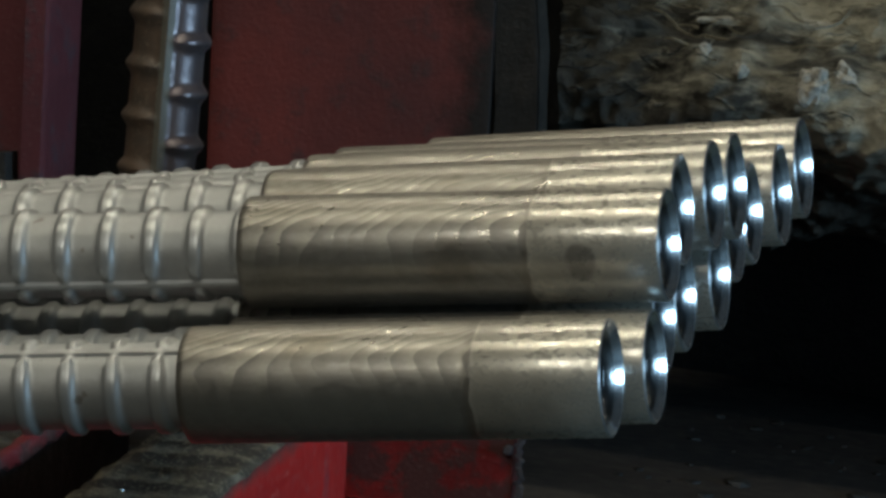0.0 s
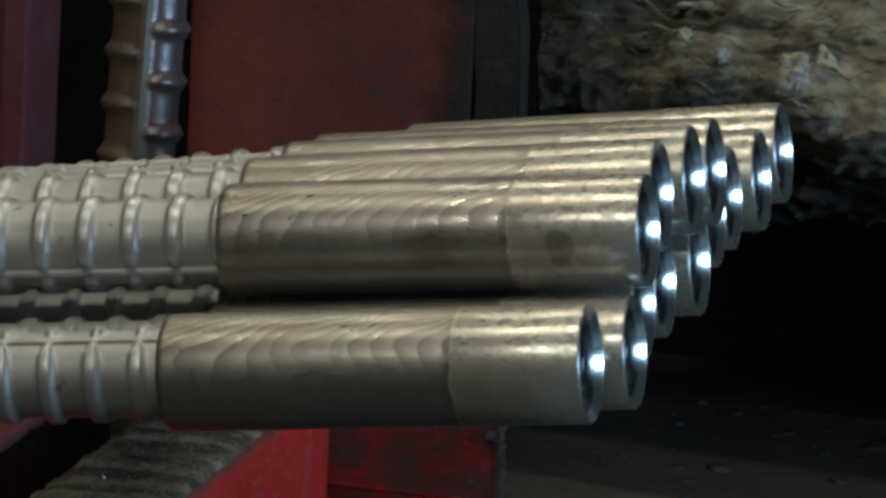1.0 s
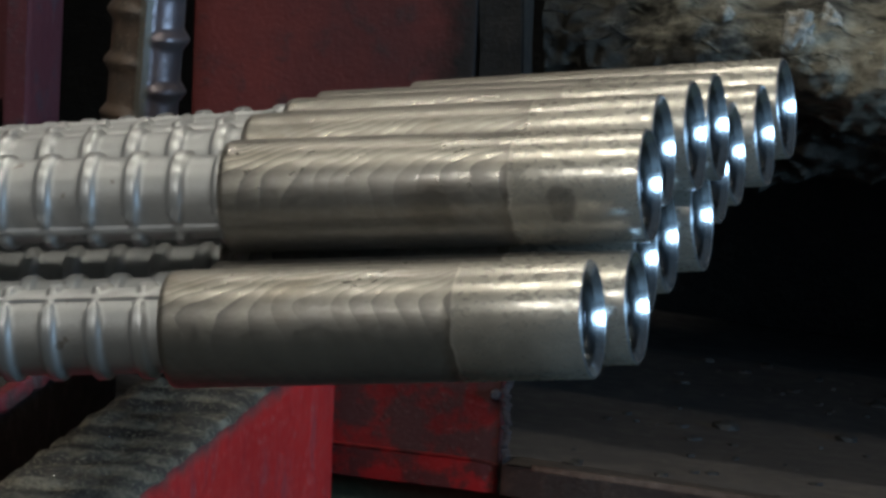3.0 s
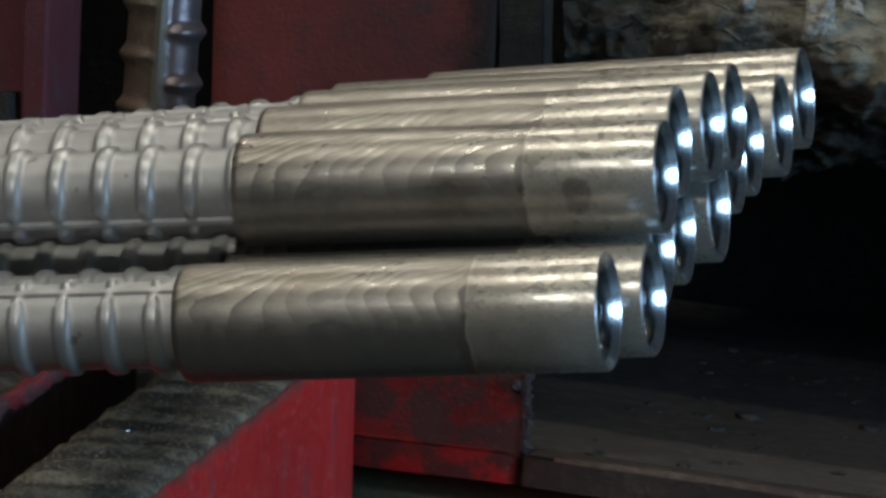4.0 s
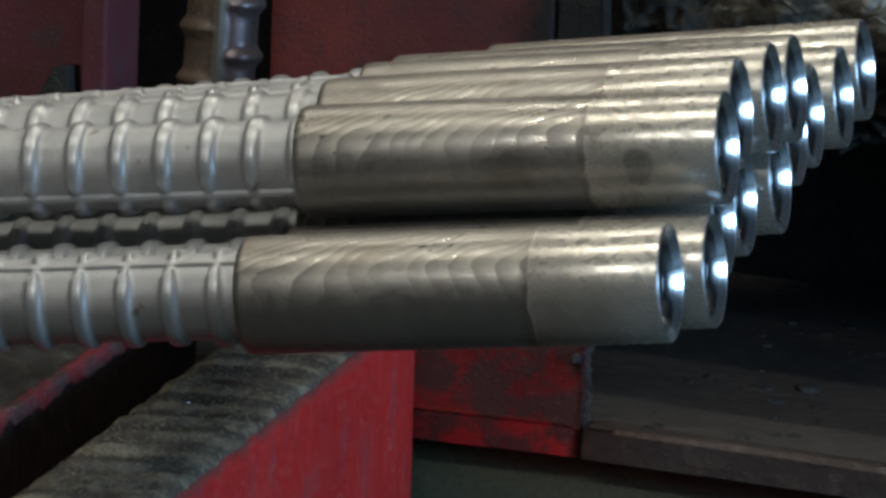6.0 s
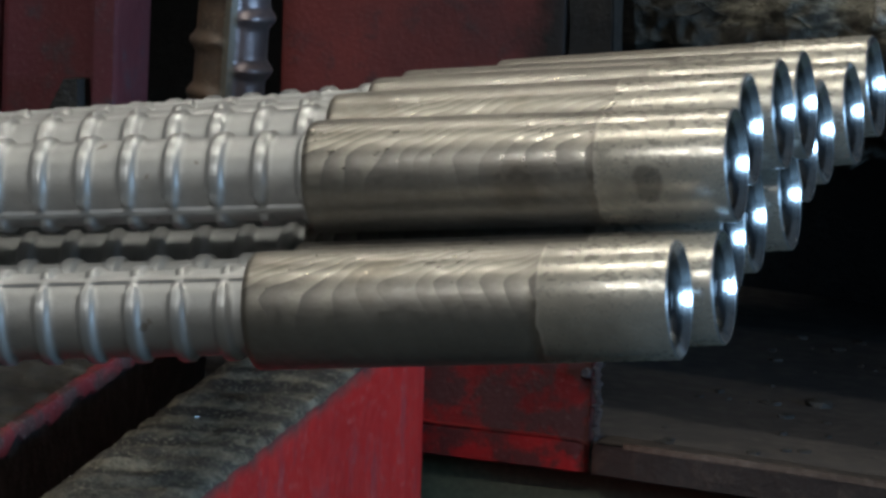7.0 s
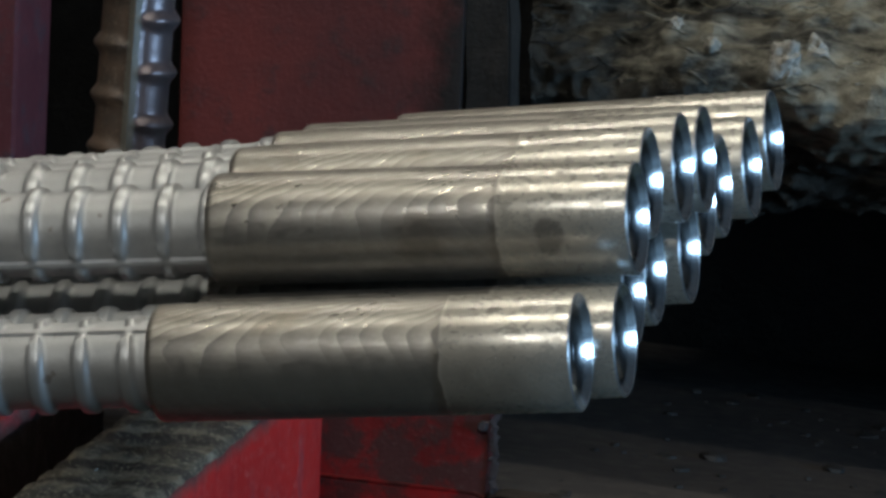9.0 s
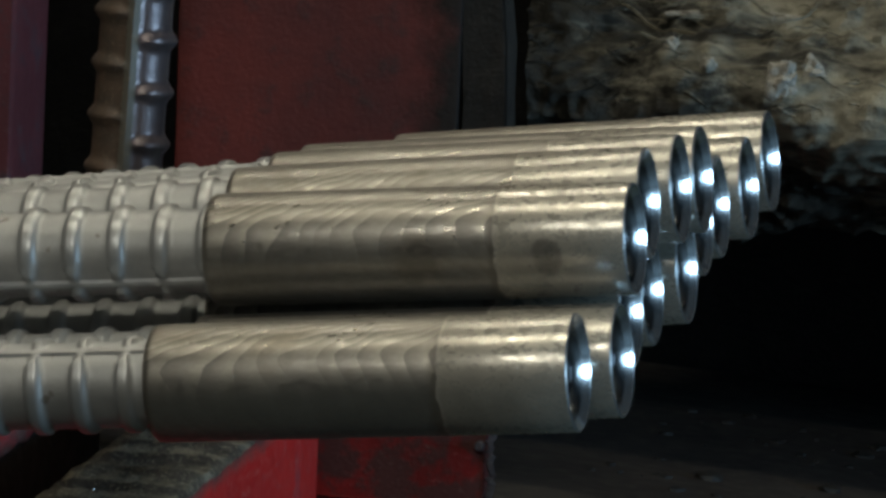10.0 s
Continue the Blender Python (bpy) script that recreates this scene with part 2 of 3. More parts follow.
def grime(name, a, b, fleck, scale=1.0, rough=0.75, relief=0.0009, dust=None):
    n = Nodes(name)
    big, mid, small = n.noise(14 * scale, 5, 0.6), n.noise(80 * scale, 6, 0.65), n.noise(600 * scale, 3, 0.65)
    c = n.mix(n.ramp(big, (0.35, 0.0), (0.65, 1.0)), a, b)
    c = n.mix(n.ramp(mid, (0.5, 0.0), (0.72, 0.8)), c, fleck)
    c = n.mix(n.ramp(small, (0.4, 0.35), (0.7, 0.0)), c, 0.02)
    if dust:
        streak = n.math("ADD", n.noise(52, 6, 0.72, n.space((0.4, 1.0, 1.7)), 0.2), n.math("MULTIPLY", n.math("SUBTRACT", n.noise(11, 2, 0.5, n.space((0.8, 1.0, 1.6))), 0.5), 0.55))
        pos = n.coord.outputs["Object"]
        # streaks thicken upwards and to the right: light painted in as dust
        lit_side = n.math("ADD", n.math("MULTIPLY", n.math("ADD", n.axis(pos, 0), 0.19), 2.4), n.math("MULTIPLY", n.math("SUBTRACT", n.axis(pos, 2), 0.89), 3.0))
        streak = n.math("ADD", streak, n.math("MAXIMUM", n.math("MINIMUM", lit_side, 0.27), -0.22))
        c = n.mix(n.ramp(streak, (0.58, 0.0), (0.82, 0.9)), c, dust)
    n.bump(n.math("ADD", small, n.math("MULTIPLY", mid, 3.0)), relief, 0.9)
    return n.done(c, n.ramp(mid, (0.3, rough), (0.75, rough - 0.25)), 0.1, 0.4)


THREAD = bright_steel("oiled_thread", 0.36, 0.24)
FACE = bright_steel("sawn_steel_face", 0.6, 0.3, 0.85)
SINK = bright_steel("turned_countersink", 0.85, 0.18, 0.92)


def arm_top():
    """Grease and groove shading painted as bands across the arms, under olive dust."""
    n = Nodes("dusty_shade_banded_top")
    big, mid, small = n.noise(16, 5, 0.6), n.noise(110, 6, 0.75), n.noise(520, 3, 0.7)
    band = n.wave(10.5, 4.0, 4, n.space((0.35, 1.0, 1.0)), 3.0, "BANDS", "SIN", "Y")
    c = n.mix(n.ramp(band, (0.25, 0.0), (0.8, 1.0)), (0.035, 0.032, 0.031), (0.20, 0.185, 0.145))
    c = n.mix(n.ramp(big, (0.45, 0.0), (0.66, 0.75)), c, (0.23, 0.21, 0.165))
    c = n.mix(n.ramp(mid, (0.44, 0.8), (0.56, 0.0)), c, (0.045, 0.043, 0.04))
    c = n.mix(n.ramp(small, (0.56, 0.0), (0.66, 0.9)), c, (0.38, 0.36, 0.28))
    n.bump(n.math("ADD", small, n.math("MULTIPLY", mid, 3.0)), 0.001, 0.9)
    return n.done(c, n.ramp(mid, (0.3, 0.8), (0.7, 0.5)), 0.1, 0.4)


ARM_TOP = arm_top()
SLEEVE, BRIGHT, BAR, POST = sleeve_steel(), bright_steel(), bar_steel(), rusty_bar()
RED = arm_paint()
RED_LIP = red_paint("bright_worn_red_paint", (0.15, 0.010, 0.011), (0.32, 0.014, 0.016), 0.44, (0.04, 0.016, 0.016), 0.42)
RED_OLD = red_paint("worn_red_paint", (0.085, 0.010, 0.011), (0.24, 0.013, 0.014), 0.41, (0.04, 0.022, 0.022))
RED_DULL = red_paint("dull_dark_red_paint", (0.085, 0.026, 0.026), (0.12, 0.032, 0.03), 0.64, (0.07, 0.045, 0.042), 0.6)
PLUM = red_paint("plum_red_paint", (0.080, 0.024, 0.031), (0.12, 0.031, 0.039), 0.53, (0.06, 0.04, 0.05))
OLD_RED = red_paint("mottled_dull_red_paint", (0.11, 0.032, 0.040), (0.16, 0.042, 0.050), 0.50, (0.06, 0.034, 0.04))
# grime of the second arm's top, with its shade put into the colour
SHADED_GRIME = grime("shaded_oily_grime", (0.022, 0.021, 0.019), (0.06, 0.057, 0.05), (0.12, 0.115, 0.095))
PLATE = grime("dark_oiled_plate", (0.030, 0.026, 0.026), (0.055, 0.048, 0.046), (0.10, 0.082, 0.072), relief=0.0005)
RUST_GLINT = grime("bare_rusty_arris", (0.11, 0.082, 0.066), (0.20, 0.155, 0.125), (0.30, 0.24, 0.20), 1.5, 0.55, 0.0003)
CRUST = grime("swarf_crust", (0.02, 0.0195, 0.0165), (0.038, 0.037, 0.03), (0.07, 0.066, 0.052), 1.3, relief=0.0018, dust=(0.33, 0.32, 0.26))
STRAND = grime("dry_fibre", (0.20, 0.185, 0.14), (0.27, 0.25, 0.19), (0.34, 0.32, 0.25), 1.0)
DARK = grime("dark_wall", (0.016, 0.016, 0.016), (0.024, 0.023, 0.022), (0.03, 0.029, 0.028), 0.2)
# black for oily dirt, and for the shade inside the added enclosure
DIRT_AND_SHADE = grime("black_oily_dirt_and_shade", (0.012, 0.011, 0.011), (0.02, 0.019, 0.018), (0.03, 0.028, 0.026), 0.8)
SOOT = grime("soot_black_crust", (0.006, 0.0057, 0.0055), (0.010, 0.0095, 0.009), (0.022, 0.02, 0.018), 0.8, 0.85, 0.0005)
WELD = grime("weld_bead", (0.026, 0.022, 0.026), (0.045, 0.039, 0.046), (0.075, 0.066, 0.076), 2.0, 0.6)
PALE = grime("pale_dust", (0.30, 0.29, 0.25), (0.42, 0.41, 0.37), (0.5, 0.49, 0.45), 1.0, 0.85)
EDGE = grime("worn_plate_edge", (0.032, 0.027, 0.026), (0.05, 0.042, 0.039), (0.12, 0.095, 0.08), 1.2, 0.55, 0.0003)
GREEN = grime("dull_green_paint", (0.088, 0.102, 0.062), (0.10, 0.115, 0.072), (0.105, 0.12, 0.08), 0.5, relief=0.0002)
FLOOR = grime("green_floor_paint", (0.020, 0.025, 0.019), (0.028, 0.033, 0.026), (0.035, 0.038, 0.03), 0.3)
LAMP_GREY = grime("lamp_housing_paint", (0.45, 0.45, 0.44), (0.5, 0.5, 0.49), (0.4, 0.4, 0.38), 0.5, 0.5)


# ---- mesh helpers ----
def mesh_of(name, bm, material, smooth=True):
    me = bpy.data.meshes.new(name)
    bmesh.ops.recalc_face_normals(bm, faces=bm.faces)
    bm.to_mesh(me)
    bm.free()
    me.materials.append(material)
    for p in me.polygons:
        p.use_smooth = smooth
    if smooth:
        me.set_sharp_from_angle(angle=radians(38))
    return me


def part(name, bm, material, parent, label="", smooth=True):
    """Link a bmesh as one mesh object under a thing or under a part."""
    ob = new(name, mesh_of(name, bm, material, smooth))
    ob.parent = parent
    return tagged(ob, label)


def thing(name, label, category, group="", kind="", m=None):
    ob = tagged(new(name), label, category, group, kind)
    ob.empty_display_size = 0.05
    if m is not None:
        ob.matrix_world = m
    return ob


def box(x0, x1, y0, y1, z0, z1, bevel=0.0, segments=2):
    bm = bmesh.new()
    bmesh.ops.create_cube(bm, size=1, matrix=Matrix.LocRotScale(
        ((x0 + x1) / 2, (y0 + y1) / 2, (z0 + z1) / 2), None, (x1 - x0, y1 - y0, z1 - z0)))
    if bevel:
        bmesh.ops.bevel(bm, geom=bm.edges[:], offset=bevel, segments=segments, affect="EDGES", profile=0.5)
    return bm


def structure(name, bm, material, label, category):
    return tagged(new(name, mesh_of(name, bm, material, False)), label, category, "", "structure")


def grid_mesh(rows, close_u=False):
    """A bmesh from rows of points, each joined to the next."""
    bm = bmesh.new()
    vs = [[bm.verts.new(p) for p in row] for row in rows]
    n = len(rows[0])
    for a, b in zip(vs, vs[1:]):
        for i in range(n if close_u else n - 1):
            bm.faces.new((a[i], a[(i + 1) % n], b[(i + 1) % n], b[i]))
    return bm


def lathe(profile, steps=72):
    """Turn (x, radius) pairs about the x axis."""
    rows = []
    for x, rad in profile:
        rows.append([(x, rad * math.cos(2 * math.pi * k / steps), rad * math.sin(2 * math.pi * k / steps)) for k in range(steps)])
    return grid_mesh(rows, True)


# ---- the room ----
# unseen shell, added to close the room and kept dark
structure("floor", box(-4, 4.2, -4, 4, -0.1, 0.0), FLOOR, "dark green painted workshop floor, oily and worn", "floor")
structure("ceiling", box(-4, 4.2, -4, 4, 3.6, 3.7), DARK, "unseen dark workshop ceiling", "ceiling")
structure("wall_north", box(-4, 4.2, 4, 4.15, 0, 3.6), DARK, "unseen dark workshop wall", "wall")
structure("wall_south", box(-4, 4.2, -4.15, -4, 0, 3.6), DARK, "unseen dark workshop wall", "wall")
structure("wall_west", box(-4.15, -4, -4, 4, 0, 3.6), DARK, "unseen dark workshop wall", "wall")
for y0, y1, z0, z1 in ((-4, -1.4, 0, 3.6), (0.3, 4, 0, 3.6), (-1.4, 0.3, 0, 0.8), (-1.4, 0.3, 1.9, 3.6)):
    structure("wall_east", box(4.05, 4.2, y0, y1, z0, z1), DARK, "unseen dark workshop wall round a window opening", "wall")


def tube_lamp(m):
    lamp = thing("ceiling_lamp", "grey sheet-metal tube lamp hung under the ceiling", "lamp", "ceiling lamps", m=m)
    part("housing", box(-1.25, 1.25, -0.08, 0.08, 0.03, 0.09, 0.006), LAMP_GREY, lamp, smooth=False)
    for x in (-1.0, 1.0):
        part("hanger", box(x - 0.006, x + 0.006, -0.006, 0.006, 0.09, 0.53, 0.001), LAMP_GREY, lamp, smooth=False)


for lamp_y, *_ in TUBES:
    tube_lamp(pose(-0.1, lamp_y, 3.07))


# ---- the bars with their screwed-on sleeves ----
SLEEVE_LENGTH, SLEEVE_R, PITCH = 0.152, 0.020, 0.0164


def ribbed_bar_rows(length, core, rib, keel, steps, pitch, start=0.0, half_shift=0.0, keel_half=0.088, ramps=(0.70, 0.42)):
    """Rows of a hot-rolled ribbed bar along -x: crescent cross ribs on two sides and two long keels between them."""
    rows, count, cuts = [], int(length / pitch), 18
    for i in range(count):
        for j in range(cuts):
            s, row = j / cuts, []
            for k in range(steps):
                th = 2 * math.pi * k / steps
                side = abs(math.sin(th))
                ph = s if math.sin(th) > 0 else (s + half_shift) % 1.0
                swell = min(1.0, max(0.0, (side - 0.06) / 0.5))
                half = 0.10 + 0.14 * swell
                flank = min(1.0, max(0.0, (half - abs(ph - 0.5)) / (ramps[ph >= 0.5] * half)))
                lift = flank * flank * (3 - 2 * flank) * min(1.0, swell * 2.6) ** 0.8
                r = core + rib * lift
                if side < keel_half:
                    r = max(r, core + keel * min(1.0, (keel_half - side) / 0.028))
                row.append((start - (i + s) * pitch, r * math.cos(th), r * math.sin(th)))
            rows.append(row)
    return rows


def sleeve_profile():
    """Outer skin of the sleeve from the bar's side to the open end."""
    L, R = SLEEVE_LENGTH, SLEEVE_R
    return [(-L, 0.0165), (-L, R - 0.0016), (-L + 0.0004, R - 0.0008), (-L + 0.0012, R - 0.0002), (-L + 0.003, R), (-L * 0.66, R + 0.00005),
            (-L * 0.33, R - 0.00005), (-0.0475, R - 0.0001), (-0.0465, R + 0.0001), (-0.02, R), (-0.0009, R), (-0.0006, R - 0.0001)]


def mouth_profile():
    """Turned end face, countersink and the threaded bore."""
    R = SLEEVE_R
    prof = [(-0.0006, R - 0.0001), (0.0, R - 0.0006), (-0.0002, 0.0192), (-0.0027, 0.0166)]
    return prof[:3], prof[2:]


def thread_profile():
    """The threaded bore behind the countersink."""
    prof = [(-0.0027, 0.0166), (-0.0030, 0.0160), (-0.0060, 0.0144)]
    for i in range(14):
        x = -0.0062 - i * 0.0030
        prof += [(x, 0.0134), (x - 0.0011, 0.0146), (x - 0.0015, 0.0146), (x - 0.0026, 0.0134)]
    return prof + [(-0.052, 0.0134), (-0.052, 0.0005)]


LABEL = "ribbed steel reinforcing bar with a threaded sleeve, stacked in a pile"
first = thing("coupler_bar", LABEL, "steel bar", "stacked coupler bars")
part("bar", grid_mesh(ribbed_bar_rows(0.92, BAR_CORE, 0.0020, 0.0010, 112, PITCH, -SLEEVE_LENGTH + 0.0191), True), BAR, first, "grey mill-scaled ribbed bar")
collar = part("sleeve", lathe(sleeve_profile()), SLEEVE, first, "brownish grey steel sleeve with a paler end band")
face_ring, sink = mouth_profile()
part("end_face", lathe(face_ring), FACE, collar, "sawn pale steel end face")
part("countersink", lathe(sink), SINK, collar, "bright turned countersink")
part("thread", lathe(thread_profile(), 48), THREAD, collar, "oily dark internal thread")

# end of each sleeve: x, y, z, upward pitch, turn about its own length, shift of the ribs
PILE = [
    (0.0, 0.0, 0.8501, 5.28, -56, 0.0), (0.0073, 0.0398, 0.8505, 5.3, 30, 0.004), (0.0024, 0.0775, 0.8634, 5.5, 75, 0.013), (0.0021, 0.1169, 0.8673, 5.6, 10, 0.002),
    (0.0071, 0.1565, 0.8717, 5.8, 50, 0.006), (0.0024, 0.2111, 0.8842, 6.2, 95, 0.011), (0.0014, 0.2506, 0.8874, 6.4, 33, 0.003), (0.0057, 0.2902, 0.8917, 6.6, 70, 0.007),
    (0.0071, 0.3296, 0.8995, 6.85, 15, 0.0), (0.0081, 0.0495, 0.8923, 5.05, 40, -0.0106), (0.0041, 0.0926, 0.9011, 6.1, 12, -0.0036), (0.0079, 0.1329, 0.9036, 5.9, -58, -0.003),
    (0.0078, 0.1772, 0.9036, 6.0, 84, 0.004),
]


def laid(x, y, z, pitch, turn):
    return pose(x, y, z) @ pose(0, 0, 0, 0, -pitch, 0) @ pose(0, 0, 0, turn, 0, 0)


first.matrix_basis = laid(*PILE[0][:5])
collar.rotation_euler.x = radians(-PILE[0][4])
for row in PILE[1:]:
    again = copy_thing(first, laid(*row[:5]))
    for child in again.children:
        if child.name.startswith("bar"):
            child.location.x = row[5]
            if row is PILE[2]:  # this bar sits loosely in its sleeve
                child.location.y, child.location.z = -0.005, -0.004
            if row in PILE[5:9] + PILE[11:]:  # these sag a little behind their sleeves
                child.rotation_euler = (pose(0, 0, 0, -row[4]) @ pose(0, 0, 0, 0, -0.75) @ pose(0, 0, 0, row[4])).to_euler()
        else:
            child.rotation_euler.x = radians(random.uniform(-14, 14) - row[4])
            if row is PILE[9]:
                spot = (laid(*row[:5]) @ child.rotation_euler.to_matrix().to_4x4()).inverted() @ Vector((-0.0190, 0.0298, 0.8860))
                child.data = child.data.copy()
                child.data.materials[0] = sleeve_steel("stained_sleeve_steel", tuple(spot))

collar.scale = (0.985, 1.025, 1.025)  # this sleeve is a little shorter and thicker

# ---- the machine frame behind and below ----
rack = thing("storage_rack", "dark oily steel rack beam carrying the stacked bars", "rack")
bm = box(-0.84, -0.76, -0.06, 0.42, 0.62, 0.70, 0.004)
for v in bm.verts:
    v.co.z += 0.0565 + 0.083 * (v.co.y + 0.03)
part("beam", bm, PLATE, rack, smooth=False)
for y in (-0.03, 0.35):
    part("leg", box(-0.83, -0.77, y - 0.03, y + 0.03, 0, 0.68 + 0.083 * y, 0.003), PLATE, rack, smooth=False)

# upright ribbed bar, its long ridge turned to the camera's side
post = thing("stop_post", "upright ribbed steel bar, half rusty and half worn bright", "post", m=pose(-0.2765, 0.38, 0.80, 0, 2.2, 12))
bm = grid_mesh(ribbed_bar_rows(0.5, 0.0150, 0.0028, 0.0026, 56, 0.0217, 0.5, 0.5, 0.13, (1.0, 1.0)), True)
bmesh.ops.transform(bm, matrix=pose(0, 0, 0, 0, -90, 0), verts=bm.verts)
part("bar", bm, POST, post)
part("bracket", box(-0.02, 0.02, 0.0, 0.50, -0.03, 0.0, 0.003), RED_DULL, post, "hidden dull red bracket", smooth=False)


def worn(bm, amount, scale, seed):
    """Knock a mesh slightly out of true."""
    for v in bm.verts:
        v.co += amount * noise.noise_vector(v.co * scale + Vector((seed, 0, 0)))
    return bm


def slab(x0, x1, y0, y1, z0, z1, bevel, cuts, amount=0.0006, seed=0.0):
    """A bevelled plate with enough cuts to be slightly uneven."""
    bm = box(x0, x1, y0, y1, z0, z1)
    bmesh.ops.subdivide_edges(bm, edges=bm.edges[:], cuts=cuts, use_grid_fill=True)
    hard = [e for e in bm.edges if len(e.link_faces) == 2 and e.calc_face_angle() > 1.0]
    bmesh.ops.bevel(bm, geom=hard, offset=bevel, segments=2, affect="EDGES", profile=0.5)
    return worn(bm, amount, 22.0, seed)


# red beam with a thick lower lip, and the bare plate that is welded on to it
beam = thing("frame_beam", "worn red painted steel beam with a thick lower lip", "machine frame")
part("web", slab(-0.335, -0.204, 0.783, 0.80, 0.675, 0.745, 0.002, 14, 0.0008), RED_OLD, beam, smooth=True)
bm = slab(-0.335, -0.203, 0.774, 0.815, 0.6665, 0.6825, 0.0058, 14, 0.0010, 3.0)
for v in bm.verts:
    v.co.z += (v.co.x + 0.2) * -0.05
part("lip", bm, RED_LIP, beam, "brighter red rounded lip")
bm = bmesh.new()
for k in range(34):
    bmesh.ops.create_icosphere(bm, subdivisions=2, radius=0.0019, matrix=Matrix.LocRotScale(
        (-0.2005 + random.uniform(-0.0009, 0.0009), 0.7815, 0.667 + k * 0.0023), Euler((0.2 * random.random(), 0.2, 0.2)), (1.1, 0.25, 0.8)))
worn(bm, 0.0012, 150.0, 3.0)
part("weld_bead", bm, WELD, beam, "lumpy grey weld bead")
bm = bmesh.new()
bmesh.ops.create_cone(bm, cap_ends=True, segments=6, radius1=0.0030, radius2=0.0026, depth=0.005, matrix=pose(-0.2065, 0.7805, 0.7155, 90, 0, 0))
bmesh.ops.bevel(bm, geom=bm.edges[:], offset=0.0006, segments=1, affect="EDGES")
part("bolt", bm, WELD, beam, "small dull steel bolt head", smooth=False)

plate = thing("bare_plate", "dark brown oily steel plate with a worn front edge", "steel plate")
def dip(bm):
    for v in bm.verts:
        v.co.z -= (v.co.x + 0.197) * 0.075
    return bm


part("top", dip(slab(-0.62, 0.95, 0.802, 1.42, 0.669, 0.6825, 0.002, 26, 0.0010, 7.0)), PLATE, plate)
part("front_edge", dip(slab(-0.2015, 0.95, 0.772, 0.801, 0.667, 0.6832, 0.0045, 26, 0.0007, 7.0)), EDGE, plate, "worn rusty brown front edge")
# rusty strip along the edge; the edge highlight is put into its colour
part("arris", dip(slab(-0.185, 0.95, 0.7718, 0.7736, 0.6815, 0.6850, 0.0006, 26, 0.0007, 7.0)), RUST_GLINT, plate, "rusty line along the edge, its highlight in the colour")
bm = bmesh.new()
for k in range(110):
    x, y = random.uniform(-0.19, 0.05), random.uniform(0.78, 1.25)
    r = random.uniform(0.0012, 0.0045) * (1.0 if k % 9 else 2.0)
    bmesh.ops.create_icosphere(bm, subdivisions=1, radius=r, matrix=Matrix.LocRotScale(
        (x, y, 0.6825 - (x + 0.197) * 0.075), Euler((0, 0, random.uniform(0, 3))), (1.0, random.uniform(0.5, 1.6), 0.6)))
tagged(part("grit", worn(bm, 0.0012, 200.0, 1.0), DIRT_AND_SHADE, plate, "dark crumbs of dirt"), kind="stuff")
base = thing("machine_cabinet", "dull green painted machine cabinet under the plate", "machine")
bm = slab(-0.62, 0.95, 0.797, 1.40, 0.0, 0.664, 0.004, 10, 0.001, 2.0)
for v in bm.verts:
    v.co.z -= (v.co.x + 0.197) * 0.075 * v.co.z / 0.664
part("body", bm, GREEN, base)
part("skirting", box(-0.61, 0.94, 0.785, 0.797, 0.0, 0.10, 0.002), DIRT_AND_SHADE, base, smooth=False)

# black box added to block light; it keeps the space over the plate dark
housing = thing("machine_housing", "black enclosure added to keep the space behind in shade", "machine")
part("back", box(-0.70, 1.0, 1.43, 1.46, 0.0, 1.32, 0.002), DIRT_AND_SHADE, housing, smooth=False)
part("side", box(0.96, 1.0, 0.80, 1.43, 0.0, 1.32, 0.002), DIRT_AND_SHADE, housing, smooth=False)
part("side", box(-0.74, -0.70, 0.80, 1.46, 0.0, 1.32, 0.002), DIRT_AND_SHADE, housing, smooth=False)
part("cover", box(-0.74, -0.20, 0.68, 1.43, 1.32, 1.34, 0.002), DIRT_AND_SHADE, housing, smooth=False)

panel = thing("machine_door", "dull dark red painted steel panel with a blackened edge", "machine door")
part("sheet", slab(-0.372, -0.229, 0.803, 0.82, 0.745, 1.32, 0.002, 12, 0.0008, 5.0), door_paint(), panel)
part("edge_strip", slab(-0.2285, -0.206, 0.805, 0.822, 0.745, 1.32, 0.003, 20, 0.005, 9.0), SOOT, panel, "blackened crusted edge strip")

column = thing("machine_column", "plum red painted steel column with a rounded flange", "column")
part("web", slab(-0.482, -0.432, 0.70, 0.75, 0.0, 1.32, 0.003, 12, 0.0008, 2.0), PLUM, column)
part("flange", slab(-0.4335, -0.4215, 0.69, 0.75, 0.0, 1.32, 0.004, 10, 0.0006, 4.0), PLUM, column)
part("side_plate", slab(-0.60, -0.4835, 0.695, 0.74, 0.0, 1.32, 0.003, 10, 0.0006, 6.0), OLD_RED, column, "mottled dull red painted plate")
bm = box(-0.468, -0.434, 0.68, 0.70, 0.80, 0.852)
for v in bm.verts:
    if v.co.z > 0.84:
        v.co.x = -0.440 + (v.co.x + 0.451) * 0.2
part("gusset", worn(bm, 0.001, 60.0, 1.0), DIRT_AND_SHADE, column, "dark grimy gusset", smooth=False)

# ---- the caked block: a rounded ledge grown over with swarf, lumps and fibres ----
crust = thing("caked_machine_bed", "rounded machine ledge caked with oily swarf and pale fibres", "machine bed")
rows = []
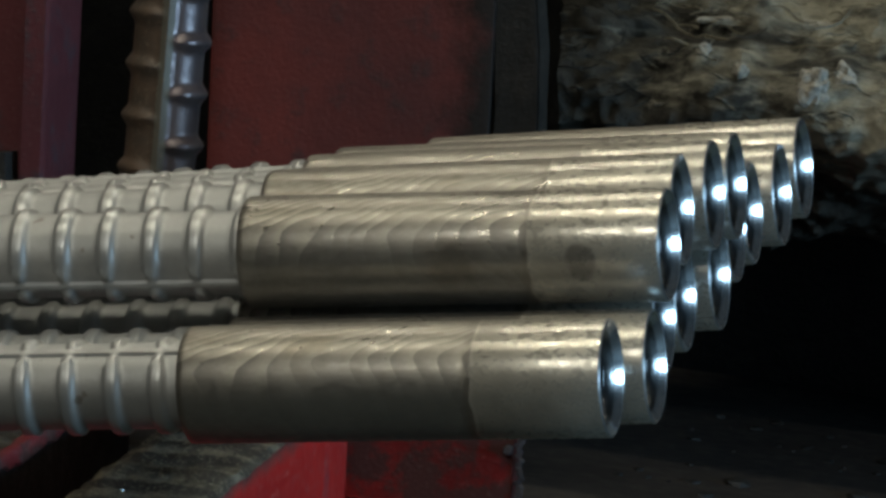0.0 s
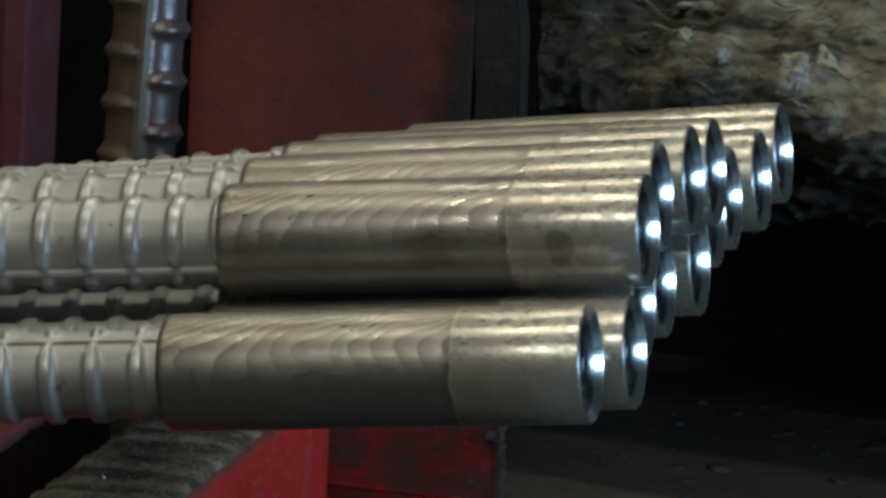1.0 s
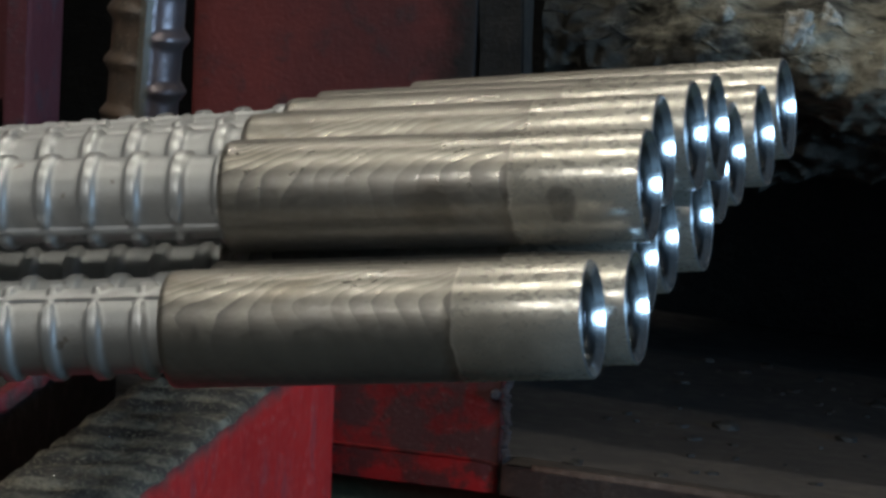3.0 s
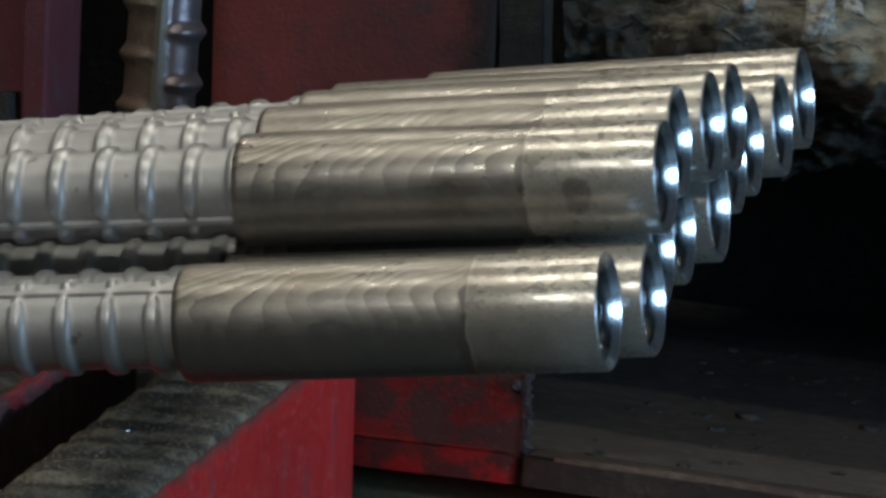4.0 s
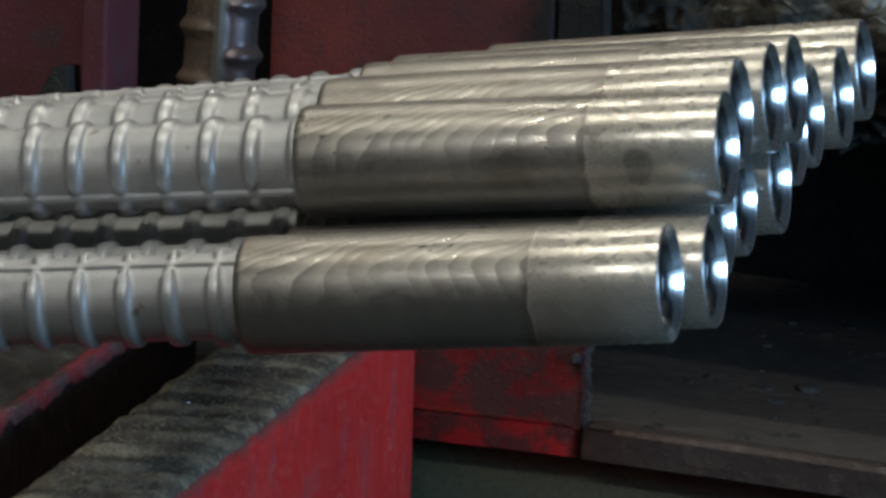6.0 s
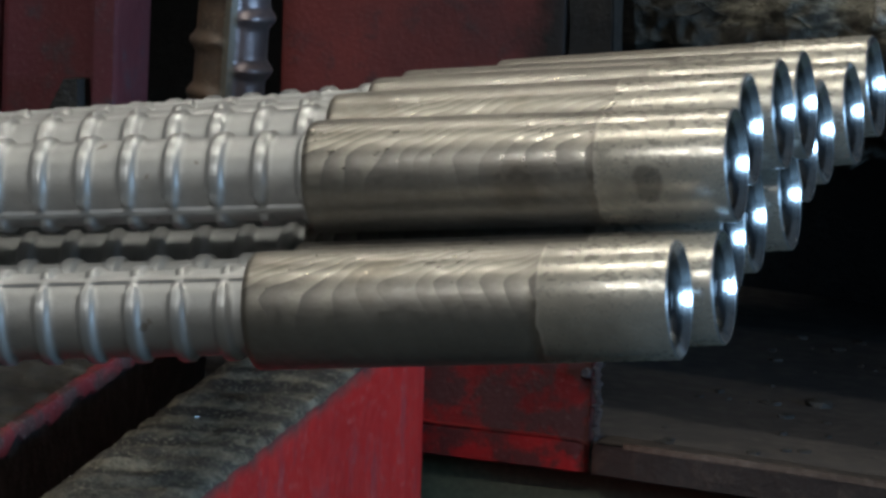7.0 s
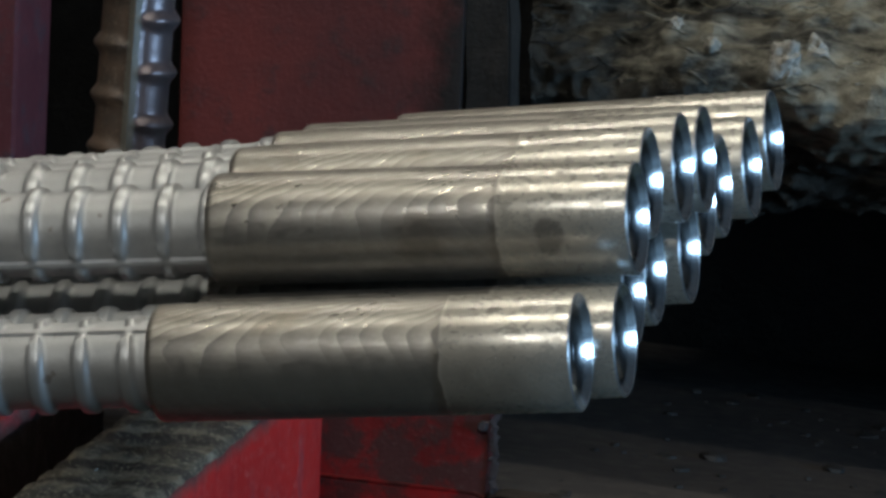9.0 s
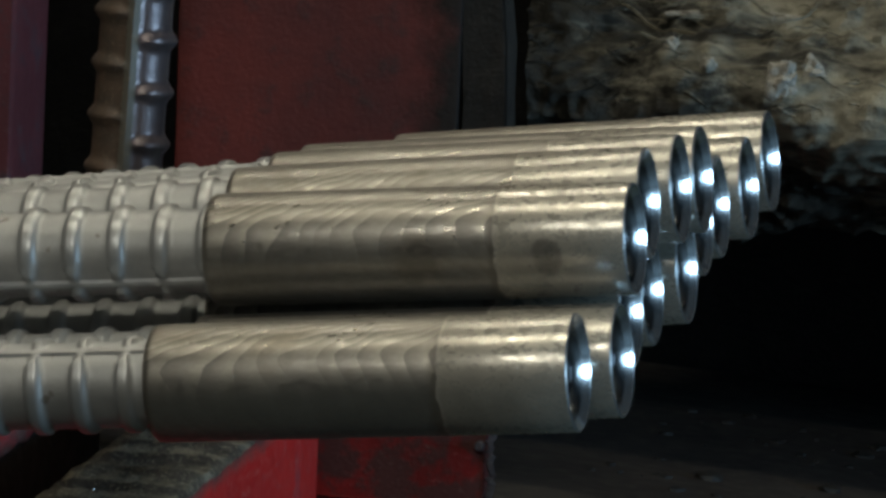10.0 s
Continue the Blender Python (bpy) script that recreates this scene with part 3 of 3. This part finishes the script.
for i in range(120):
    s = i / 119
    a = -0.9 + s * 2.47
    row = []
    for k in range(300):
        deep = 1.08 - 0.16 * math.cos(a) + 0.25 * s ** 5 + 0.10 * max(0.0, -math.sin(a))
        x = -0.214 - 0.24 * (deep - 0.90) + 0.9 * (k / 299) ** 1.4
        p = Vector((x, deep, 0.862 + 0.075 * math.sin(a) + 0.012 * s))
        out = Vector((0, -math.cos(a) - 0.1, math.sin(a))).normalized()
        d = 0.012 * noise.fractal(p * 26, 0.8, 2.0, 3) + 0.006 * abs(noise.noise(p * 75)) + 0.0022 * noise.noise(p * 210)
        ledge = 0.006 * math.sin(s * 17 + 2.2 * noise.noise(Vector((x * 9, 0, s * 2)))) * (0.3 + s)
        row.append(p + out * (d + ledge))
    rows.append(row)
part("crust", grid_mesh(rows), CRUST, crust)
part("core", box(-0.20, 0.95, 1.12, 1.43, 0.83, 0.90, 0.01), DIRT_AND_SHADE, crust, smooth=False)


def strands(count, x_range, s_range, radius, length, seed):
    """Bent fibres and curls lying on the ledge, as thin four-sided tubes."""
    rng = random.Random(seed)
    bm = bmesh.new()
    for _ in range(count):
        i = int(rng.uniform(*s_range) * 119)
        k = rng.randrange(*x_range)
        p = Vector(rows[i][k])
        a = -0.9 + i / 119 * 2.47
        out = Vector((0, -math.cos(a), math.sin(a)))
        along = Vector((1, 0, 0))
        up = out.cross(along)
        turn = rng.gauss(0.0, 0.32)
        r, ring, prev = radius * rng.uniform(0.6, 1.4), [], None
        step = length * rng.uniform(0.5, 1.3) / 7
        for j in range(8):
            taper = r * (0.35 + 0.65 * math.sin(math.pi * (j + 0.5) / 8))
            dirn = (along * math.cos(turn) + up * math.sin(turn)).normalized()
            side = out.cross(dirn)
            q = p + out * (0.003 + 0.002 * math.sin(j))
            now = [bm.verts.new(q + (side * math.cos(b) + out * math.sin(b)) * taper) for b in (0, 1.57, 3.14, 4.71)]
            if prev:
                for b in range(4):
                    bm.faces.new((prev[b], prev[(b + 1) % 4], now[(b + 1) % 4], now[b]))
            prev = now
            p = p + dirn * step
            turn += rng.gauss(0.0, 0.15)
    return bm


tagged(part("fibre_mat", strands(90, (34, 150), (0.60, 0.92), 0.0008, 0.030, 4), STRAND, crust, "pale dry fibres"), kind="stuff")
tagged(part("swarf", strands(260, (0, 200), (0.42, 1.0), 0.0007, 0.018, 5), CRUST, crust, "dark oily swarf curls"), kind="stuff")


# pale dry clods stuck to the ledge
for x, z, wide, tall in ((-0.089, 0.892, 0.0075, 0.010), (-0.076, 0.896, 0.006, 0.007), (-0.150, 0.906, 0.0035, 0.004), (-0.128, 0.897, 0.004, 0.005), (-0.112, 0.917, 0.014, 0.003), (-0.155, 0.917, 0.010, 0.0025)):
    seat = min((p for row in rows[50:110] for p in row), key=lambda p: (p.x - x) ** 2 + (p.z - z) ** 2)
    bm = bmesh.new()
    bmesh.ops.create_icosphere(bm, subdivisions=4, radius=1.0, matrix=Matrix.LocRotScale(seat, None, (wide, 0.006, tall)))
    for v in bm.verts:
        v.co += (v.co - seat) * 0.6 * noise.fractal(v.co * 170, 0.9, 2.0, 3)
    part("clod", bm, PALE, crust, "pale dry clod of dust")


# ---- support arms: red flanks, tops worn into shallow dents ----
def arm_height(y):
    return 0.708 + (y - 0.394) * 0.09


RIM = red_paint("chipped_pink_red_paint", (0.14, 0.022, 0.028), (0.22, 0.034, 0.042), 0.45, (0.06, 0.045, 0.045), chips=0.6)


def support_arm(x0, x1, label, seed, flank):
    arm = thing("support_arm", label, "support arm", "support arms")
    bm = slab(x0, x1, 0.05, 0.752, 0.45, 0.7095, 0.003, 16, 0.0006, seed)
    for v in bm.verts:
        if v.co.z > 0.5:
            v.co.z += (arm_height(v.co.y) - 0.708) * (v.co.z - 0.45) / 0.2595
    part("flank", bm, flank, arm)
    rim = []
    for i in range(90 if flank == DIRT_AND_SHADE else 0):
        y = 0.052 + 0.698 * i / 89
        wear = 0.0016 * noise.noise(Vector((seed, y * 60, 0)))
        rim.append([(x1 + o, y, arm_height(y) + h) for o, h in ((-0.0050 + 3 * wear, 0.0045), (-0.0025, 0.0056 + wear), (0.0004, 0.0048), (0.0013, 0.0030), (0.0015, -0.0022 + 4 * wear), (0.0, -0.0035 + 4 * wear))])
    if rim:
        part("rim", grid_mesh(rim), RIM, arm, "chipped red rim")
    top = []
    for i in range(170):
        y = 0.052 + 0.698 * i / 169
        row = []
        for k in range(26):
            f = k / 25
            x = x0 + (x1 - x0) * f
            edge = min(f, 1 - f) * 25
            p = Vector((x, y, 0))
            wave = 0.0034 * abs(math.sin(y * math.pi / 0.027 + 2.2 * noise.noise(p * 16) + seed - 5 * (x - x0)))
            rough = 0.0014 * noise.fractal(p * 70, 0.9, 2.0, 4) + 0.0007 * noise.noise(p * 300)
            fall = 0.002 * max(0.0, 1 - edge / 1.2) ** 2
            wave *= min(1.0, 0.15 + edge / 5)
            slip = 0.0016 * noise.fractal(Vector((seed, y * 70, 0)), 0.8, 2.0, 3) if k == 25 else 0.0008 * noise.noise(p * 120)
            row.append((x + 0.0006 + slip, y, arm_height(y) + 0.0030 + wave + rough - fall))
        top.append(row)
    # the second arm's top is painted darker to hold its shade
    part("worn_top", grid_mesh(top), SHADED_GRIME if flank == DIRT_AND_SHADE else ARM_TOP, arm, "grimy dented top caked with dust")
    rng = random.Random(int(seed * 10))
    bm = bmesh.new()
    for _ in range(60):
        i, k = rng.randrange(2, 168), rng.randrange(2, 24)
        bmesh.ops.create_icosphere(bm, subdivisions=1, radius=rng.uniform(0.0003, 0.0008), matrix=Matrix.LocRotScale(
            top[i][k], Euler((rng.random(), rng.random(), rng.random())), (rng.uniform(0.7, 2.5), 0.7, 0.6)))
    tagged(part("chip_litter", bm, BRIGHT, arm, "tiny bright steel chips", smooth=False), kind="stuff")
    return arm


support_arm(-0.342, -0.279, "bright red steel support arm with a grimy dented top", 1.3, RED)
support_arm(-0.447, -0.389, "dark steel support arm with a chipped red rim", 4.1, DIRT_AND_SHADE)
pedestal = thing("arm_pedestal", "worn red steel pedestal under the support arms", "pedestal")
part("base_plate", box(-0.47, -0.26, 0.58, 0.77, 0.0, 0.012, 0.003), RED_OLD, pedestal, smooth=False)
for x0, x1 in ((-0.335, -0.286), (-0.445, -0.401)):
    part("foot", box(x0, x1, 0.66, 0.75, 0.012, 0.449, 0.004), RED_OLD, pedestal, smooth=False)
